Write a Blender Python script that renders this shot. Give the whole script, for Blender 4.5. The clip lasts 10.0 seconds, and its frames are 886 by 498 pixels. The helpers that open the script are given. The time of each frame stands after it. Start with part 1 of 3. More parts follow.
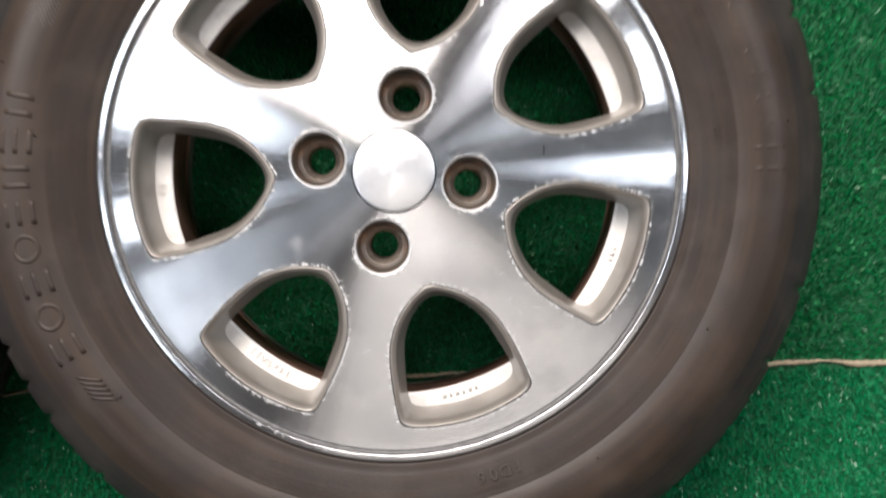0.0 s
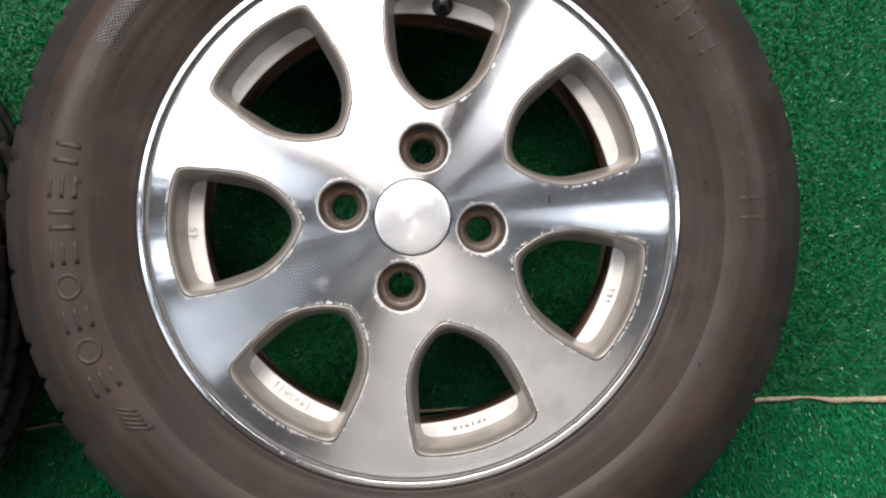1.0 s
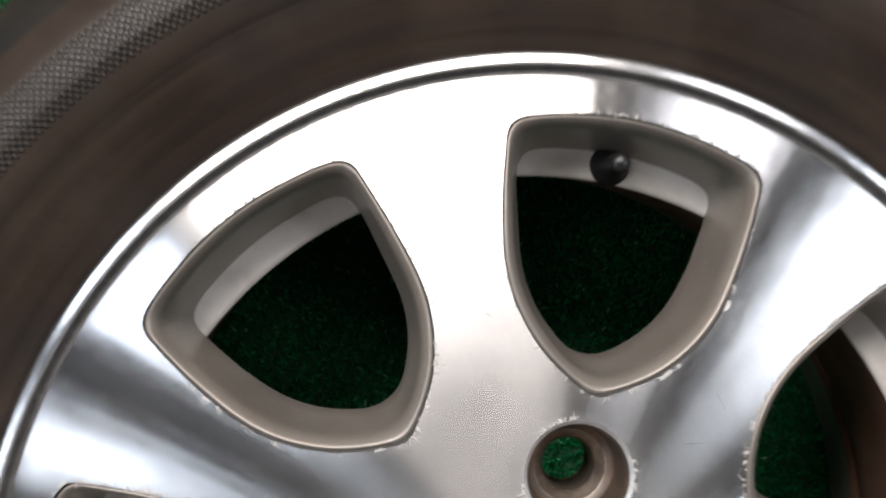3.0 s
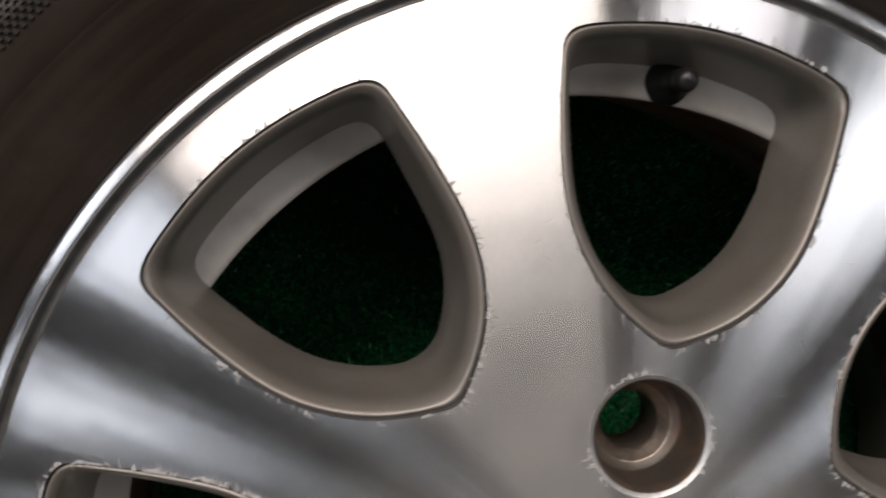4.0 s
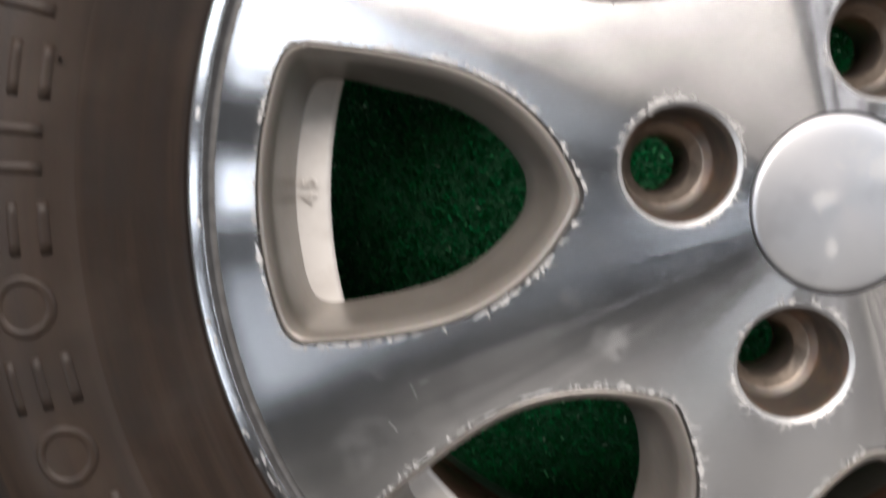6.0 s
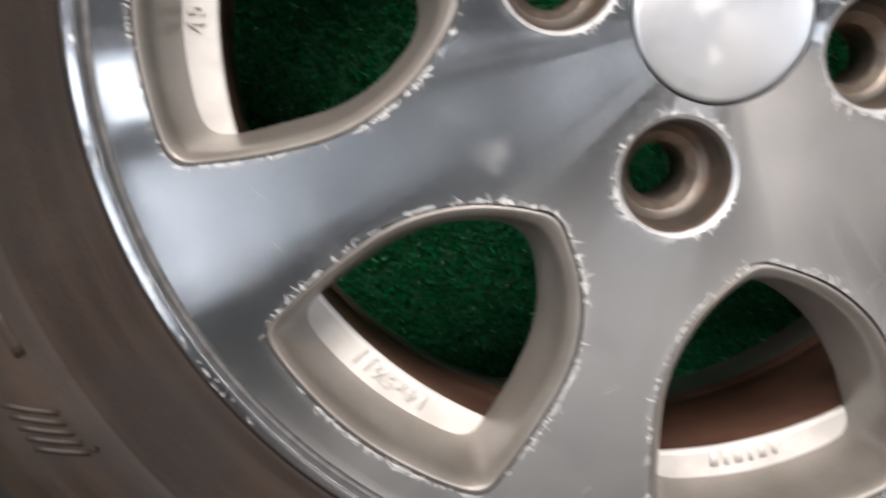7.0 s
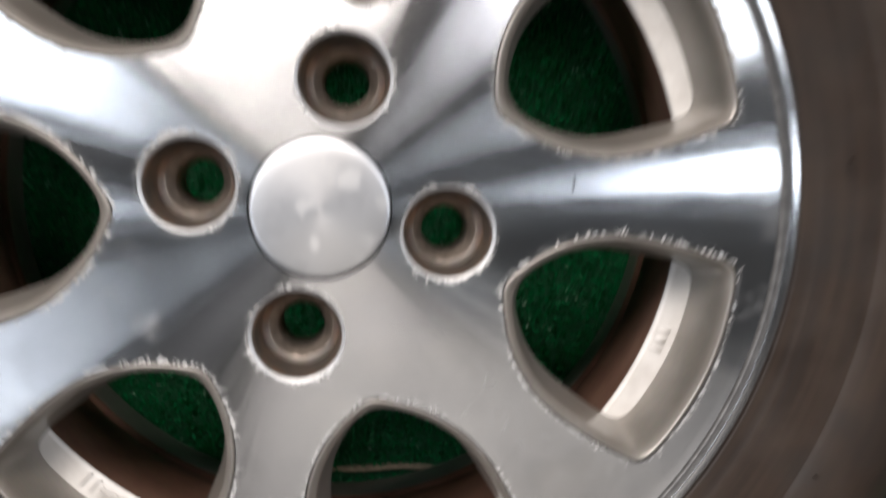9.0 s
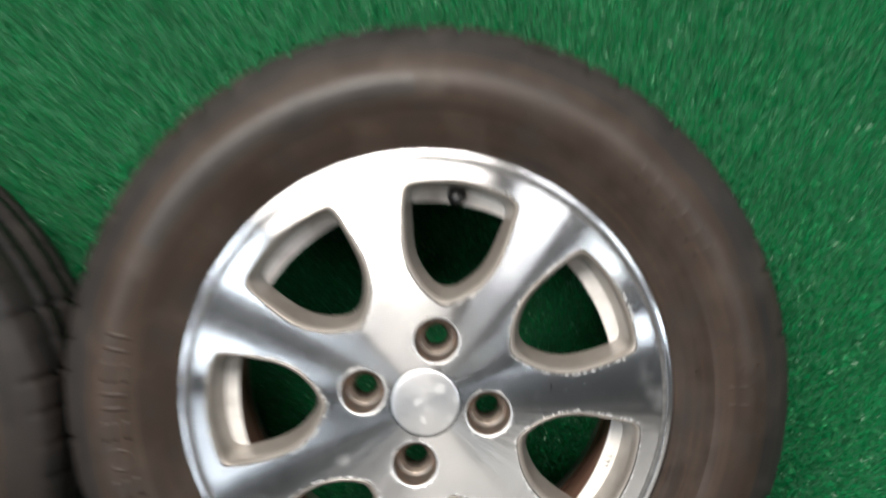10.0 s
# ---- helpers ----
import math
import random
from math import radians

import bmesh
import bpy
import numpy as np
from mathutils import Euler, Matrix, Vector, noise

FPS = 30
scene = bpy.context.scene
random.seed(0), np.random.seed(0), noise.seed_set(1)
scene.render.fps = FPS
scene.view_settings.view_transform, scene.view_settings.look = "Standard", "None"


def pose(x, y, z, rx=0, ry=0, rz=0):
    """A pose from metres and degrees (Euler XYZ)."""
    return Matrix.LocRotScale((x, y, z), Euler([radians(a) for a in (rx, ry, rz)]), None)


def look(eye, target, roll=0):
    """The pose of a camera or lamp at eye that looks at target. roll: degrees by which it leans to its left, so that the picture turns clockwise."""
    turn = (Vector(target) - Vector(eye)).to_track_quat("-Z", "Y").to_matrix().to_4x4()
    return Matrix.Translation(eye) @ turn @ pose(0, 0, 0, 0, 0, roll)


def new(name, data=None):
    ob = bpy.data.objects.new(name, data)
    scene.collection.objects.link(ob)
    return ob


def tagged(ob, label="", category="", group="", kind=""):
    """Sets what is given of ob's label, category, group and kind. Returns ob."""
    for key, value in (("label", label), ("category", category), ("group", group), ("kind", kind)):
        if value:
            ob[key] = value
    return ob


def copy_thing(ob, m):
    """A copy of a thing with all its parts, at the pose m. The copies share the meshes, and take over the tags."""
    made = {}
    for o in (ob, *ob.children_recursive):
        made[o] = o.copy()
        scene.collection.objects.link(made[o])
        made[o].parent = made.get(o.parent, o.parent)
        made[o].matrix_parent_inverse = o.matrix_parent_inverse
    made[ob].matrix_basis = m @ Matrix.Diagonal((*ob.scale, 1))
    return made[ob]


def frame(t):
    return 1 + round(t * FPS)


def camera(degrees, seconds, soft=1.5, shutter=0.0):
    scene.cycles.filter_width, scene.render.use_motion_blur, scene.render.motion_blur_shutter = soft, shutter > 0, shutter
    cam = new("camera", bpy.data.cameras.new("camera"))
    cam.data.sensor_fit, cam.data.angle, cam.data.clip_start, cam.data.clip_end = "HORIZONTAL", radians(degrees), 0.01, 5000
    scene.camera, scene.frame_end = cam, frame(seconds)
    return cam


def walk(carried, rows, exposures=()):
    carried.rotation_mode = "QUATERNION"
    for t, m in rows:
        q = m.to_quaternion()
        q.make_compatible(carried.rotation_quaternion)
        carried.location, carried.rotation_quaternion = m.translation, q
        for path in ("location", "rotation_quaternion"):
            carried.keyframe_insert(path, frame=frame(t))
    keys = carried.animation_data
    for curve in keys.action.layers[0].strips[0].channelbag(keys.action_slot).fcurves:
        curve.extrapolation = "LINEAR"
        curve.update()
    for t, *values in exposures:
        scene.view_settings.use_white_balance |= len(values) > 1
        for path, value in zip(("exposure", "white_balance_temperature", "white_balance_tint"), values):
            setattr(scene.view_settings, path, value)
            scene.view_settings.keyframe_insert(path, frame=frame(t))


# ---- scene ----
# ---- camera and walk ----
cam = camera(56.0, 10.0, soft=1.9, shutter=0.8)
PATH = [
    (0, 0.0204, -0.0173, 0.7295, -3.57, -1.17, -1.38),
    (0.2, 0.0170, -0.0177, 0.7510, -2.23, -1.29, -1.20),
    (0.5, 0.0055, -0.0152, 0.7637, -1.86, -1.92, -1.24),
    (1, -0.007, -0.0178, 0.7759, -0.44, -2.74, -0.96),
    (1.5, -0.0071, -0.0021, 0.7682, 0.42, -2.97, -0.54),
    (1.8, -0.0029, 0.0261, 0.7335, 1.35, -1.96, 0.34),
    (2, -0.0085, 0.0495, 0.686, 2.36, -1.66, 0.66),
    (2.5, -0.0332, 0.097, 0.5547, 4.31, -1.35, 2.1),
    (2.7, -0.038, 0.1034, 0.5111, 4.21, -0.63, 2.38),
    (3.8, -0.0711, 0.116, 0.427, -2.25, -5.08, 0.8),
    (4, -0.0756, 0.1156, 0.4244, -2.64, -4.93, 0.97),
    (4.5, -0.0943, 0.0984, 0.4221, -3.05, -2.71, 1.51),
    (5, -0.1197, 0.0665, 0.4232, -3.88, -1.93, 2.37),
    (5.5, -0.1302, 0.0348, 0.4248, -4.89, -1.59, 2.98),
    (5.7, -0.1298, 0.0234, 0.4282, -5.44, -1.41, 3.42),
    (6.8, -0.098, -0.025, 0.431, -9.8, -1.32, 3.34),
    (7, -0.0898, -0.0294, 0.4332, -10.42, -2.03, 3.01),
    (7.5, -0.0607, -0.0469, 0.4403, -9.36, -2.67, 2.91),
    (8, -0.0316, -0.0592, 0.4471, -7.12, -3.97, 2.31),
    (8.2, -0.0207, -0.0526, 0.4497, -6.97, -4.54, 1.78),
    (8.5, -0.0001, -0.0321, 0.457, -7.21, -5, 1.35),
    (9, 0.0218, 0.0229, 0.5039, -6.8, -4.43, 1.12),
    (9.5, 0.0292, 0.0978, 0.6031, -6.71, -1.98, 0.2),
    (10, 0.0161, 0.1666, 0.8257, -4.09, 0.13, -0.37),
]
# the phone's own brightness and white balance: seconds, stops, kelvin, tint
EXPOSURES = [
    (0, 0.37, 6540, 12), (0.6, 0.25, 6540, 12), (1.5, 0.20, 6540, 11), (2.0, 0.07, 6500, 10), (2.7, -0.13, 6540, 11), (3.8, -1.14, 6860, 13.5),
    (4.5, -1.38, 6900, 14), (5.0, -0.88, 6840, 13.2), (5.7, -0.42, 6700, 12.5), (6.8, 0.06, 6580, 12), (7.5, 0.06, 6600, 12.5), (8, -0.02, 6560, 12), (8.5, -0.09, 6540, 11.5),
    (9.0, -0.24, 6540, 11.5), (9.5, -0.30, 6570, 13), (9.8, -0.06, 6560, 10), (10, 0.37, 6560, 8)]
walk(cam, [(row[0], pose(*row[1:])) for row in PATH], EXPOSURES)

# ---- light ----
world = bpy.data.worlds.new("world")
scene.world = world
world.use_nodes = True
wn = world.node_tree.nodes
sky = wn.new("ShaderNodeTexSky")
sky.sky_type = "NISHITA"
sky.sun_disc = False
sky.sun_elevation, sky.sun_rotation = radians(40), radians(200)
world.node_tree.links.new(sky.outputs[0], wn["Background"].inputs["Color"])
wn["Background"].inputs["Strength"].default_value = 0.1


def area_lamp(name, where, target, size_x, size_y, watts, colour):
    data = bpy.data.lights.new(name, "AREA")
    data.shape, data.size, data.size_y = "RECTANGLE", size_x, size_y
    data.energy, data.color = watts, colour
    ob = new(name, data)
    ob.matrix_world = look(where, target)
    return ob


# bank of ceiling lamps over the far end, and daylight from narrow openings at the sides
area_lamp("ceiling_lamp", (-0.60, 1.72, 2.5), (-0.02, 0, 0.2), 2.65, 1.1, 200, (1.0, 0.94, 0.90))
area_lamp("ceiling_lamp_side", (1.30, 1.55, 2.5), (0, 0, 0.2), 0.60, 0.8, 17, (0.95, 0.95, 1.0))
area_lamp("ceiling_lamp_right", (2.12, 0.97, 2.3), (0, 0, 0.2), 0.58, 0.7, 15, (0.86, 0.92, 1.0))
# added broad fill that lifts the lower face, not a known fixture
area_lamp("overhead_fill_dim", (0.70, -1.45, 2.6), (0.70, -1.45, 0.2), 2.6, 1.1, 7.4, (1.0, 0.95, 0.9))
area_lamp("daylight_left", (-2.20, 0.84, 2.38), (0, 0, 0.3), 0.66, 0.9, 24, (0.80, 0.885, 1.0))
area_lamp("daylight_left_slit", (-2.25, -0.24, 2.35), (0, 0, 0.3), 0.26, 0.9, 6.4, (0.80, 0.885, 1.0))
area_lamp("daylight_left_rear", (-2.35, -1.22, 2.05), (0, 0, 0.3), 0.9, 0.8, 11, (0.80, 0.885, 1.0))
area_lamp("daylight_right", (2.60, 0.08, 2.1), (0, 0, 0.3), 0.20, 0.9, 11, (0.80, 0.885, 1.0))


# ---- materials ----
def material(name, rough=0.5, metal=0.0):
    m = bpy.data.materials.new(name)
    m.use_nodes = True
    b = m.node_tree.nodes["Principled BSDF"]
    b.inputs["Roughness"].default_value = rough
    b.inputs["Metallic"].default_value = metal
    return m, m.node_tree.nodes, m.node_tree.links, b


def noise_node(n, l, scale, detail=4.0, rough=0.55, vec=None):
    t = n.new("ShaderNodeTexNoise")
    t.inputs["Scale"].default_value = scale
    t.inputs["Detail"].default_value = detail
    t.inputs["Roughness"].default_value = rough
    if vec is None:
        vec = n.new("ShaderNodeTexCoord").outputs["Object"]
    l.new(vec, t.inputs["Vector"])
    return t


def ramp(n, l, src, stops):
    r = n.new("ShaderNodeValToRGB")
    e = r.color_ramp.elements
    while len(e) < len(stops):
        e.new(0.5)
    for el, (p, c) in zip(e, stops):
        el.position = p
        el.color = (*c, 1) if len(c) == 3 else c
    l.new(src, r.inputs[0])
    return r


def grey(v):
    return (v, v, v)


def mix(n, l, fac, a, b, blend="MIX"):
    m = n.new("ShaderNodeMix")
    m.data_type, m.blend_type = "RGBA", blend
    for sock, v in ((m.inputs[0], fac), (m.inputs[6], a), (m.inputs[7], b)):
        if isinstance(v, (int, float)):
            sock.default_value = v
        elif isinstance(v, tuple):
            sock.default_value = (*v, 1)
        else:
            l.new(v, sock)
    return m.outputs[2]


def maths(n, l, op, a, b=0.0):
    m = n.new("ShaderNodeMath")
    m.operation = op
    for sock, v in zip(m.inputs, (a, b)):
        if isinstance(v, (int, float)):
            sock.default_value = v
        else:
            l.new(v, sock)
    return m.outputs[0]


def bump(n, l, b, height, strength, dist):
    u = n.new("ShaderNodeBump")
    u.inputs["Strength"].default_value = strength
    u.inputs["Distance"].default_value = dist
    l.new(height, u.inputs["Height"])
    l.new(u.outputs[0], b.inputs["Normal"])


def turned_aluminium(name, rough, aniso, blotched, streaked=True):
    m, n, l, b = material(name, rough, 1.0)
    tang = n.new("ShaderNodeTangent")
    tang.direction_type, tang.axis = "RADIAL", "Z"
    l.new(tang.outputs[0], b.inputs["Tangent"])
    b.inputs["Anisotropic"].default_value = aniso
    b.inputs["Anisotropic Rotation"].default_value = 0.25
    # faint cloudy oxidation under the lacquer
    cloud = noise_node(n, l, 22.0, 3.0, 0.5)
    fine = noise_node(n, l, 420.0, 3.0)
    col = ramp(n, l, cloud.outputs[0], [(0.36, (0.72, 0.72, 0.73)), (0.5, (0.77, 0.77, 0.775)), (0.64, (0.82, 0.815, 0.81))]).outputs[0]
    # thin lacquer stains, each with a sharper rim
    stain = ramp(n, l, noise_node(n, l, 42.0, 3.0, 0.5).outputs[0], [(0.36, grey(0.93)), (0.44, grey(1.0)), (0.66, grey(0.97))]).outputs[0]
    col = mix(n, l, 1.0, col, stain, "MULTIPLY")
    haze = noise_node(n, l, 34.0, 1.5, 0.4)
    rr = ramp(n, l, haze.outputs[0], [(0.28, grey(rough * 1.04)), (0.5, grey(rough)), (0.72, grey(rough * 0.94))]).outputs[0]
    if blotched:
        # pale etched blotches, and a dull margin round the openings
        blot = noise_node(n, l, 30.0, 8.0, 0.68)
        mask = ramp(n, l, blot.outputs[0], [(0.57, grey(0)), (0.80, grey(0.40))]).outputs[0]
        at_edge = n.new("ShaderNodeAttribute")
        at_edge.attribute_name = "edge"
        worn = noise_node(n, l, 160.0, 4.0, 0.6)
        near = ramp(n, l, at_edge.outputs["Fac"], [(0.0, grey(0.6)), (0.10, grey(0.35)), (0.26, grey(0.0))]).outputs[0]
        near = maths(n, l, "MULTIPLY", near, ramp(n, l, worn.outputs[0], [(0.40, grey(0)), (0.75, grey(1))]).outputs[0])
        mask = maths(n, l, "MAXIMUM", mask, near)
        # two ragged pale stains beside a bolt hole
        where = n.new("ShaderNodeTexCoord").outputs["Object"]
        rag = maths(n, l, "MULTIPLY", noise_node(n, l, 170.0, 6.0, 0.7).outputs[0], 0.022)
        for spot, size in (((-0.0655, -0.0450, 0.003), 0.0178), ((-0.0690, -0.0400, 0.002), 0.0150), ((-0.0770, -0.0330, 0.001), 0.0165), ((-0.0830, -0.0260, 0.001), 0.0150)):
            gap = n.new("ShaderNodeVectorMath")
            gap.operation = "DISTANCE"
            l.new(where, gap.inputs[0])
            gap.inputs[1].default_value = spot
            inside = ramp(n, l, maths(n, l, "MULTIPLY", maths(n, l, "ADD", gap.outputs["Value"], rag), 1 / size), [(0.72, grey(0.50)), (1.0, grey(0.0))]).outputs[0]
            mask = maths(n, l, "MAXIMUM", mask, inside)
        col = mix(n, l, mask, col, (0.78, 0.77, 0.75))
        l.new(maths(n, l, "SUBTRACT", 1.0, maths(n, l, "MULTIPLY", mask, 0.33)), b.inputs["Metallic"])
    l.new(col, b.inputs["Base Color"])
    l.new(rr, b.inputs["Roughness"])
    if not streaked:
        where = n.new("ShaderNodeTexCoord").outputs["Object"]
        rag = maths(n, l, "MULTIPLY", noise_node(n, l, 190.0, 4.0, 0.6).outputs[0], 0.011)
        flake = ramp(n, l, noise_node(n, l, 75.0, 3.0, 0.5).outputs[0], [(0.64, grey(0)), (0.70, grey(0.35))]).outputs[0]
        for spot, size in (((0.0115, 0.0118, 0.0069), 0.0100), ((-0.0065, 0.0008, 0.0072), 0.0094), ((-0.0018, -0.0130, 0.0071), 0.0082)):
            gap = n.new("ShaderNodeVectorMath")
            gap.operation = "DISTANCE"
            l.new(where, gap.inputs[0])
            gap.inputs[1].default_value = spot
            inside = ramp(n, l, maths(n, l, "MULTIPLY", maths(n, l, "ADD", gap.outputs["Value"], rag), 1 / size), [(0.86, grey(0.55)), (1.0, grey(0.0))]).outputs[0]
            flake = maths(n, l, "MAXIMUM", flake, inside)
        col = mix(n, l, flake, col, (0.80, 0.79, 0.77))
        l.new(col, b.inputs["Base Color"])
        l.new(maths(n, l, "SUBTRACT", 1.0, maths(n, l, "MULTIPLY", flake, 0.5)), b.inputs["Metallic"])
        bump(n, l, b, fine.outputs[0], 0.04, 0.0004)
        return m
    # lathe marks: faint relief that changes only round the axis
    flat = n.new("ShaderNodeVectorMath")
    flat.operation = "MULTIPLY"
    l.new(n.new("ShaderNodeTexCoord").outputs["Object"], flat.inputs[0])
    flat.inputs[1].default_value = (1, 1, 0)
    unit = n.new("ShaderNodeVectorMath")
    unit.operation = "NORMALIZE"
    l.new(flat.outputs[0], unit.inputs[0])
    both = n.new("ShaderNodeVectorMath")
    both.operation = "MULTIPLY_ADD"
    l.new(flat.outputs[0], both.inputs[0])
    both.inputs[1].default_value = (0.7, 0.7, 0.7)
    l.new(unit.outputs[0], both.inputs[2])
    streak = noise_node(n, l, 7.0, 2.0, 0.5, both.outputs[0])
    swell = noise_node(n, l, 34.0, 2.0, 0.5)
    h = maths(n, l, "ADD", streak.outputs[0], maths(n, l, "MULTIPLY", swell.outputs[0], 0.45))
    bump(n, l, b, h, 0.055, 0.004)
    return m


def silver_paint():
    m, n, l, b = material("silver_paint", 0.46, 0.35)
    b.inputs["Coat Weight"].default_value = 0.6
    b.inputs["Coat Roughness"].default_value = 0.22
    big = noise_node(n, l, 38.0, 4.0)
    fine = noise_node(n, l, 900.0, 2.0)
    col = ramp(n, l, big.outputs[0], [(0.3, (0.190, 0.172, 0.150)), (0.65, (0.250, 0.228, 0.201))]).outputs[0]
    # brown road dirt in patches
    dirt = ramp(n, l, noise_node(n, l, 22.0, 6.0, 0.65).outputs[0], [(0.45, grey(0)), (0.7, grey(0.55))]).outputs[0]
    col = mix(n, l, dirt, col, (0.235, 0.200, 0.166))
    col = mix(n, l, 0.18, col, fine.outputs["Color"], "OVERLAY")
    l.new(col, b.inputs["Base Color"])
    bump(n, l, b, fine.outputs[0], 0.12, 0.0004)
    return m


def ledge_paint():
    m, n, l, b = material("ledge_paint", 0.45, 0.15)
    big = noise_node(n, l, 60.0, 4.0)
    fine = noise_node(n, l, 700.0, 2.0)
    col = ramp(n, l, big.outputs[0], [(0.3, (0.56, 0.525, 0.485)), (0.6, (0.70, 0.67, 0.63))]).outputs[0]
    l.new(col, b.inputs["Base Color"])
    bump(n, l, b, fine.outputs[0], 0.15, 0.0004)
    return m


def barrel_metal():
    # bare cast barrel browned by brake dust
    m, n, l, b = material("barrel_metal", 0.6, 0.1)
    big = noise_node(n, l, 18.0, 5.0)
    fine = noise_node(n, l, 320.0, 3.0)
    col = ramp(n, l, big.outputs[0], [(0.3, (0.072, 0.034, 0.022)), (0.5, (0.145, 0.070, 0.046)), (0.7, (0.21, 0.120, 0.084))]).outputs[0]
    col = mix(n, l, 0.25, col, fine.outputs["Color"], "OVERLAY")
    l.new(col, b.inputs["Base Color"])
    bump(n, l, b, fine.outputs[0], 0.25, 0.0006)
    return m


def rubber(name, base, gloss=0.34):
    m, n, l, b = material(name, 0.62)
    b.inputs["Specular IOR Level"].default_value = gloss
    big = noise_node(n, l, 9.0, 5.0, 0.6)
    mid = noise_node(n, l, 26.0, 4.0, 0.55)
    fine = noise_node(n, l, 600.0, 3.0)
    d = tuple(c * 0.72 for c in base)
    u = tuple(c * 1.35 for c in base)
    col = ramp(n, l, big.outputs[0], [(0.34, d), (0.52, base), (0.70, u)]).outputs[0]
    # handling smears of pale dust and darker damp-looking patches
    smear = ramp(n, l, mid.outputs[0], [(0.47, grey(0)), (0.75, grey(0.26))]).outputs[0]
    col = mix(n, l, smear, col, (0.080, 0.064, 0.052))
    # brown and grey streaks that run round the sidewall
    parts_of = n.new("ShaderNodeSeparateXYZ")
    place = n.new("ShaderNodeTexCoord").outputs["Object"]
    l.new(place, parts_of.inputs[0])
    away = n.new("ShaderNodeVectorMath")
    away.operation = "MULTIPLY"
    l.new(place, away.inputs[0])
    away.inputs[1].default_value = (1, 1, 0)
    span = n.new("ShaderNodeVectorMath")
    span.operation = "LENGTH"
    l.new(away.outputs[0], span.inputs[0])
    rounds = n.new("ShaderNodeCombineXYZ")
    l.new(maths(n, l, "MULTIPLY", span.outputs["Value"], 190.0), rounds.inputs[0])
    l.new(maths(n, l, "MULTIPLY", parts_of.outputs[0], 6.0), rounds.inputs[1])
    l.new(maths(n, l, "MULTIPLY", parts_of.outputs[1], 6.0), rounds.inputs[2])
    streak = noise_node(n, l, 1.0, 4.0, 0.6, rounds.outputs[0])
    col = mix(n, l, ramp(n, l, streak.outputs[0], [(0.46, grey(0)), (0.66, grey(0.42))]).outputs[0], col, (0.042, 0.027, 0.018))
    col = mix(n, l, ramp(n, l, streak.outputs[0], [(0.30, grey(0.5)), (0.46, grey(0))]).outputs[0], col, (0.017, 0.0135, 0.012))
    dark = ramp(n, l, noise_node(n, l, 17.0, 3.0).outputs[0], [(0.50, grey(0)), (0.66, grey(0.6))]).outputs[0]
    col = mix(n, l, dark, col, (0.016, 0.0135, 0.012))
    col = mix(n, l, 0.15, col, fine.outputs["Color"], "OVERLAY")
    l.new(col, b.inputs["Base Color"])
    l.new(ramp(n, l, big.outputs[0], [(0.3, grey(0.43)), (0.7, grey(0.60))]).outputs[0], b.inputs["Roughness"])
    h = maths(n, l, "ADD", fine.outputs[0], maths(n, l, "MULTIPLY", mid.outputs[0], 1.5))
    bump(n, l, b, h, 0.2, 0.0006)
    return m


def turf_blade(name, dark, mid, light, bright):
    m, n, l, b = material(name, 0.45)
    geo = n.new("ShaderNodeNewGeometry")
    col = ramp(n, l, geo.outputs["Random Per Island"], [(0.0, dark), (0.6, mid), (0.90, light), (0.975, bright), (0.9985, (0.55, 0.70, 0.58))]).outputs[0]
    big = noise_node(n, l, 9.0, 3.0)
    col = mix(n, l, 0.35, col, ramp(n, l, big.outputs[0], [(0.3, dark), (0.7, light)]).outputs[0])
    l.new(col, b.inputs["Base Color"])
    b.inputs["Specular IOR Level"].default_value = 0.15
    return m


def turf_mat():
    m, n, l, b = material("turf_base", 0.6)
    fine = noise_node(n, l, 420.0, 3.0)
    big = noise_node(n, l, 7.0, 3.0)
    col = ramp(n, l, fine.outputs[0], [(0.3, (0.0, 0.062, 0.019)), (0.6, (0.0005, 0.10, 0.030)), (0.8, (0.004, 0.14, 0.044))]).outputs[0]
    col = mix(n, l, 0.3, col, ramp(n, l, big.outputs[0], [(0.3, (0.0, 0.065, 0.020)), (0.7, (0.001, 0.12, 0.036))]).outputs[0])
    l.new(col, b.inputs["Base Color"])
    bump(n, l, b, fine.outputs[0], 0.8, 0.004)
    return m


def browned_metal():
    # grey casting skin with patches of thin rust
    m, n, l, b = material("browned_metal", 0.42, 0.4)
    big = noise_node(n, l, 46.0, 5.0, 0.6)
    fine = noise_node(n, l, 420.0, 3.0)
    col = ramp(n, l, big.outputs[0], [(0.36, (0.085, 0.074, 0.064)), (0.52, (0.125, 0.096, 0.076)), (0.66, (0.220, 0.130, 0.080))]).outputs[0]
    col = mix(n, l, 0.2, col, fine.outputs["Color"], "OVERLAY")
    l.new(col, b.inputs["Base Color"])
    bump(n, l, b, fine.outputs[0], 0.2, 0.0005)
    return m


def plain(name, colour, rough, scale, amount=0.2, metal=0.0):
    m, n, l, b = material(name, rough, metal)
    t = noise_node(n, l, scale, 5.0)
    d = tuple(c * (1 - amount) for c in colour)
    u = tuple(min(1, c * (1 + amount)) for c in colour)
    l.new(ramp(n, l, t.outputs[0], [(0.3, d), (0.7, u)]).outputs[0], b.inputs["Base Color"])
    bump(n, l, b, t.outputs[0], 0.15, 0.002)
    return m


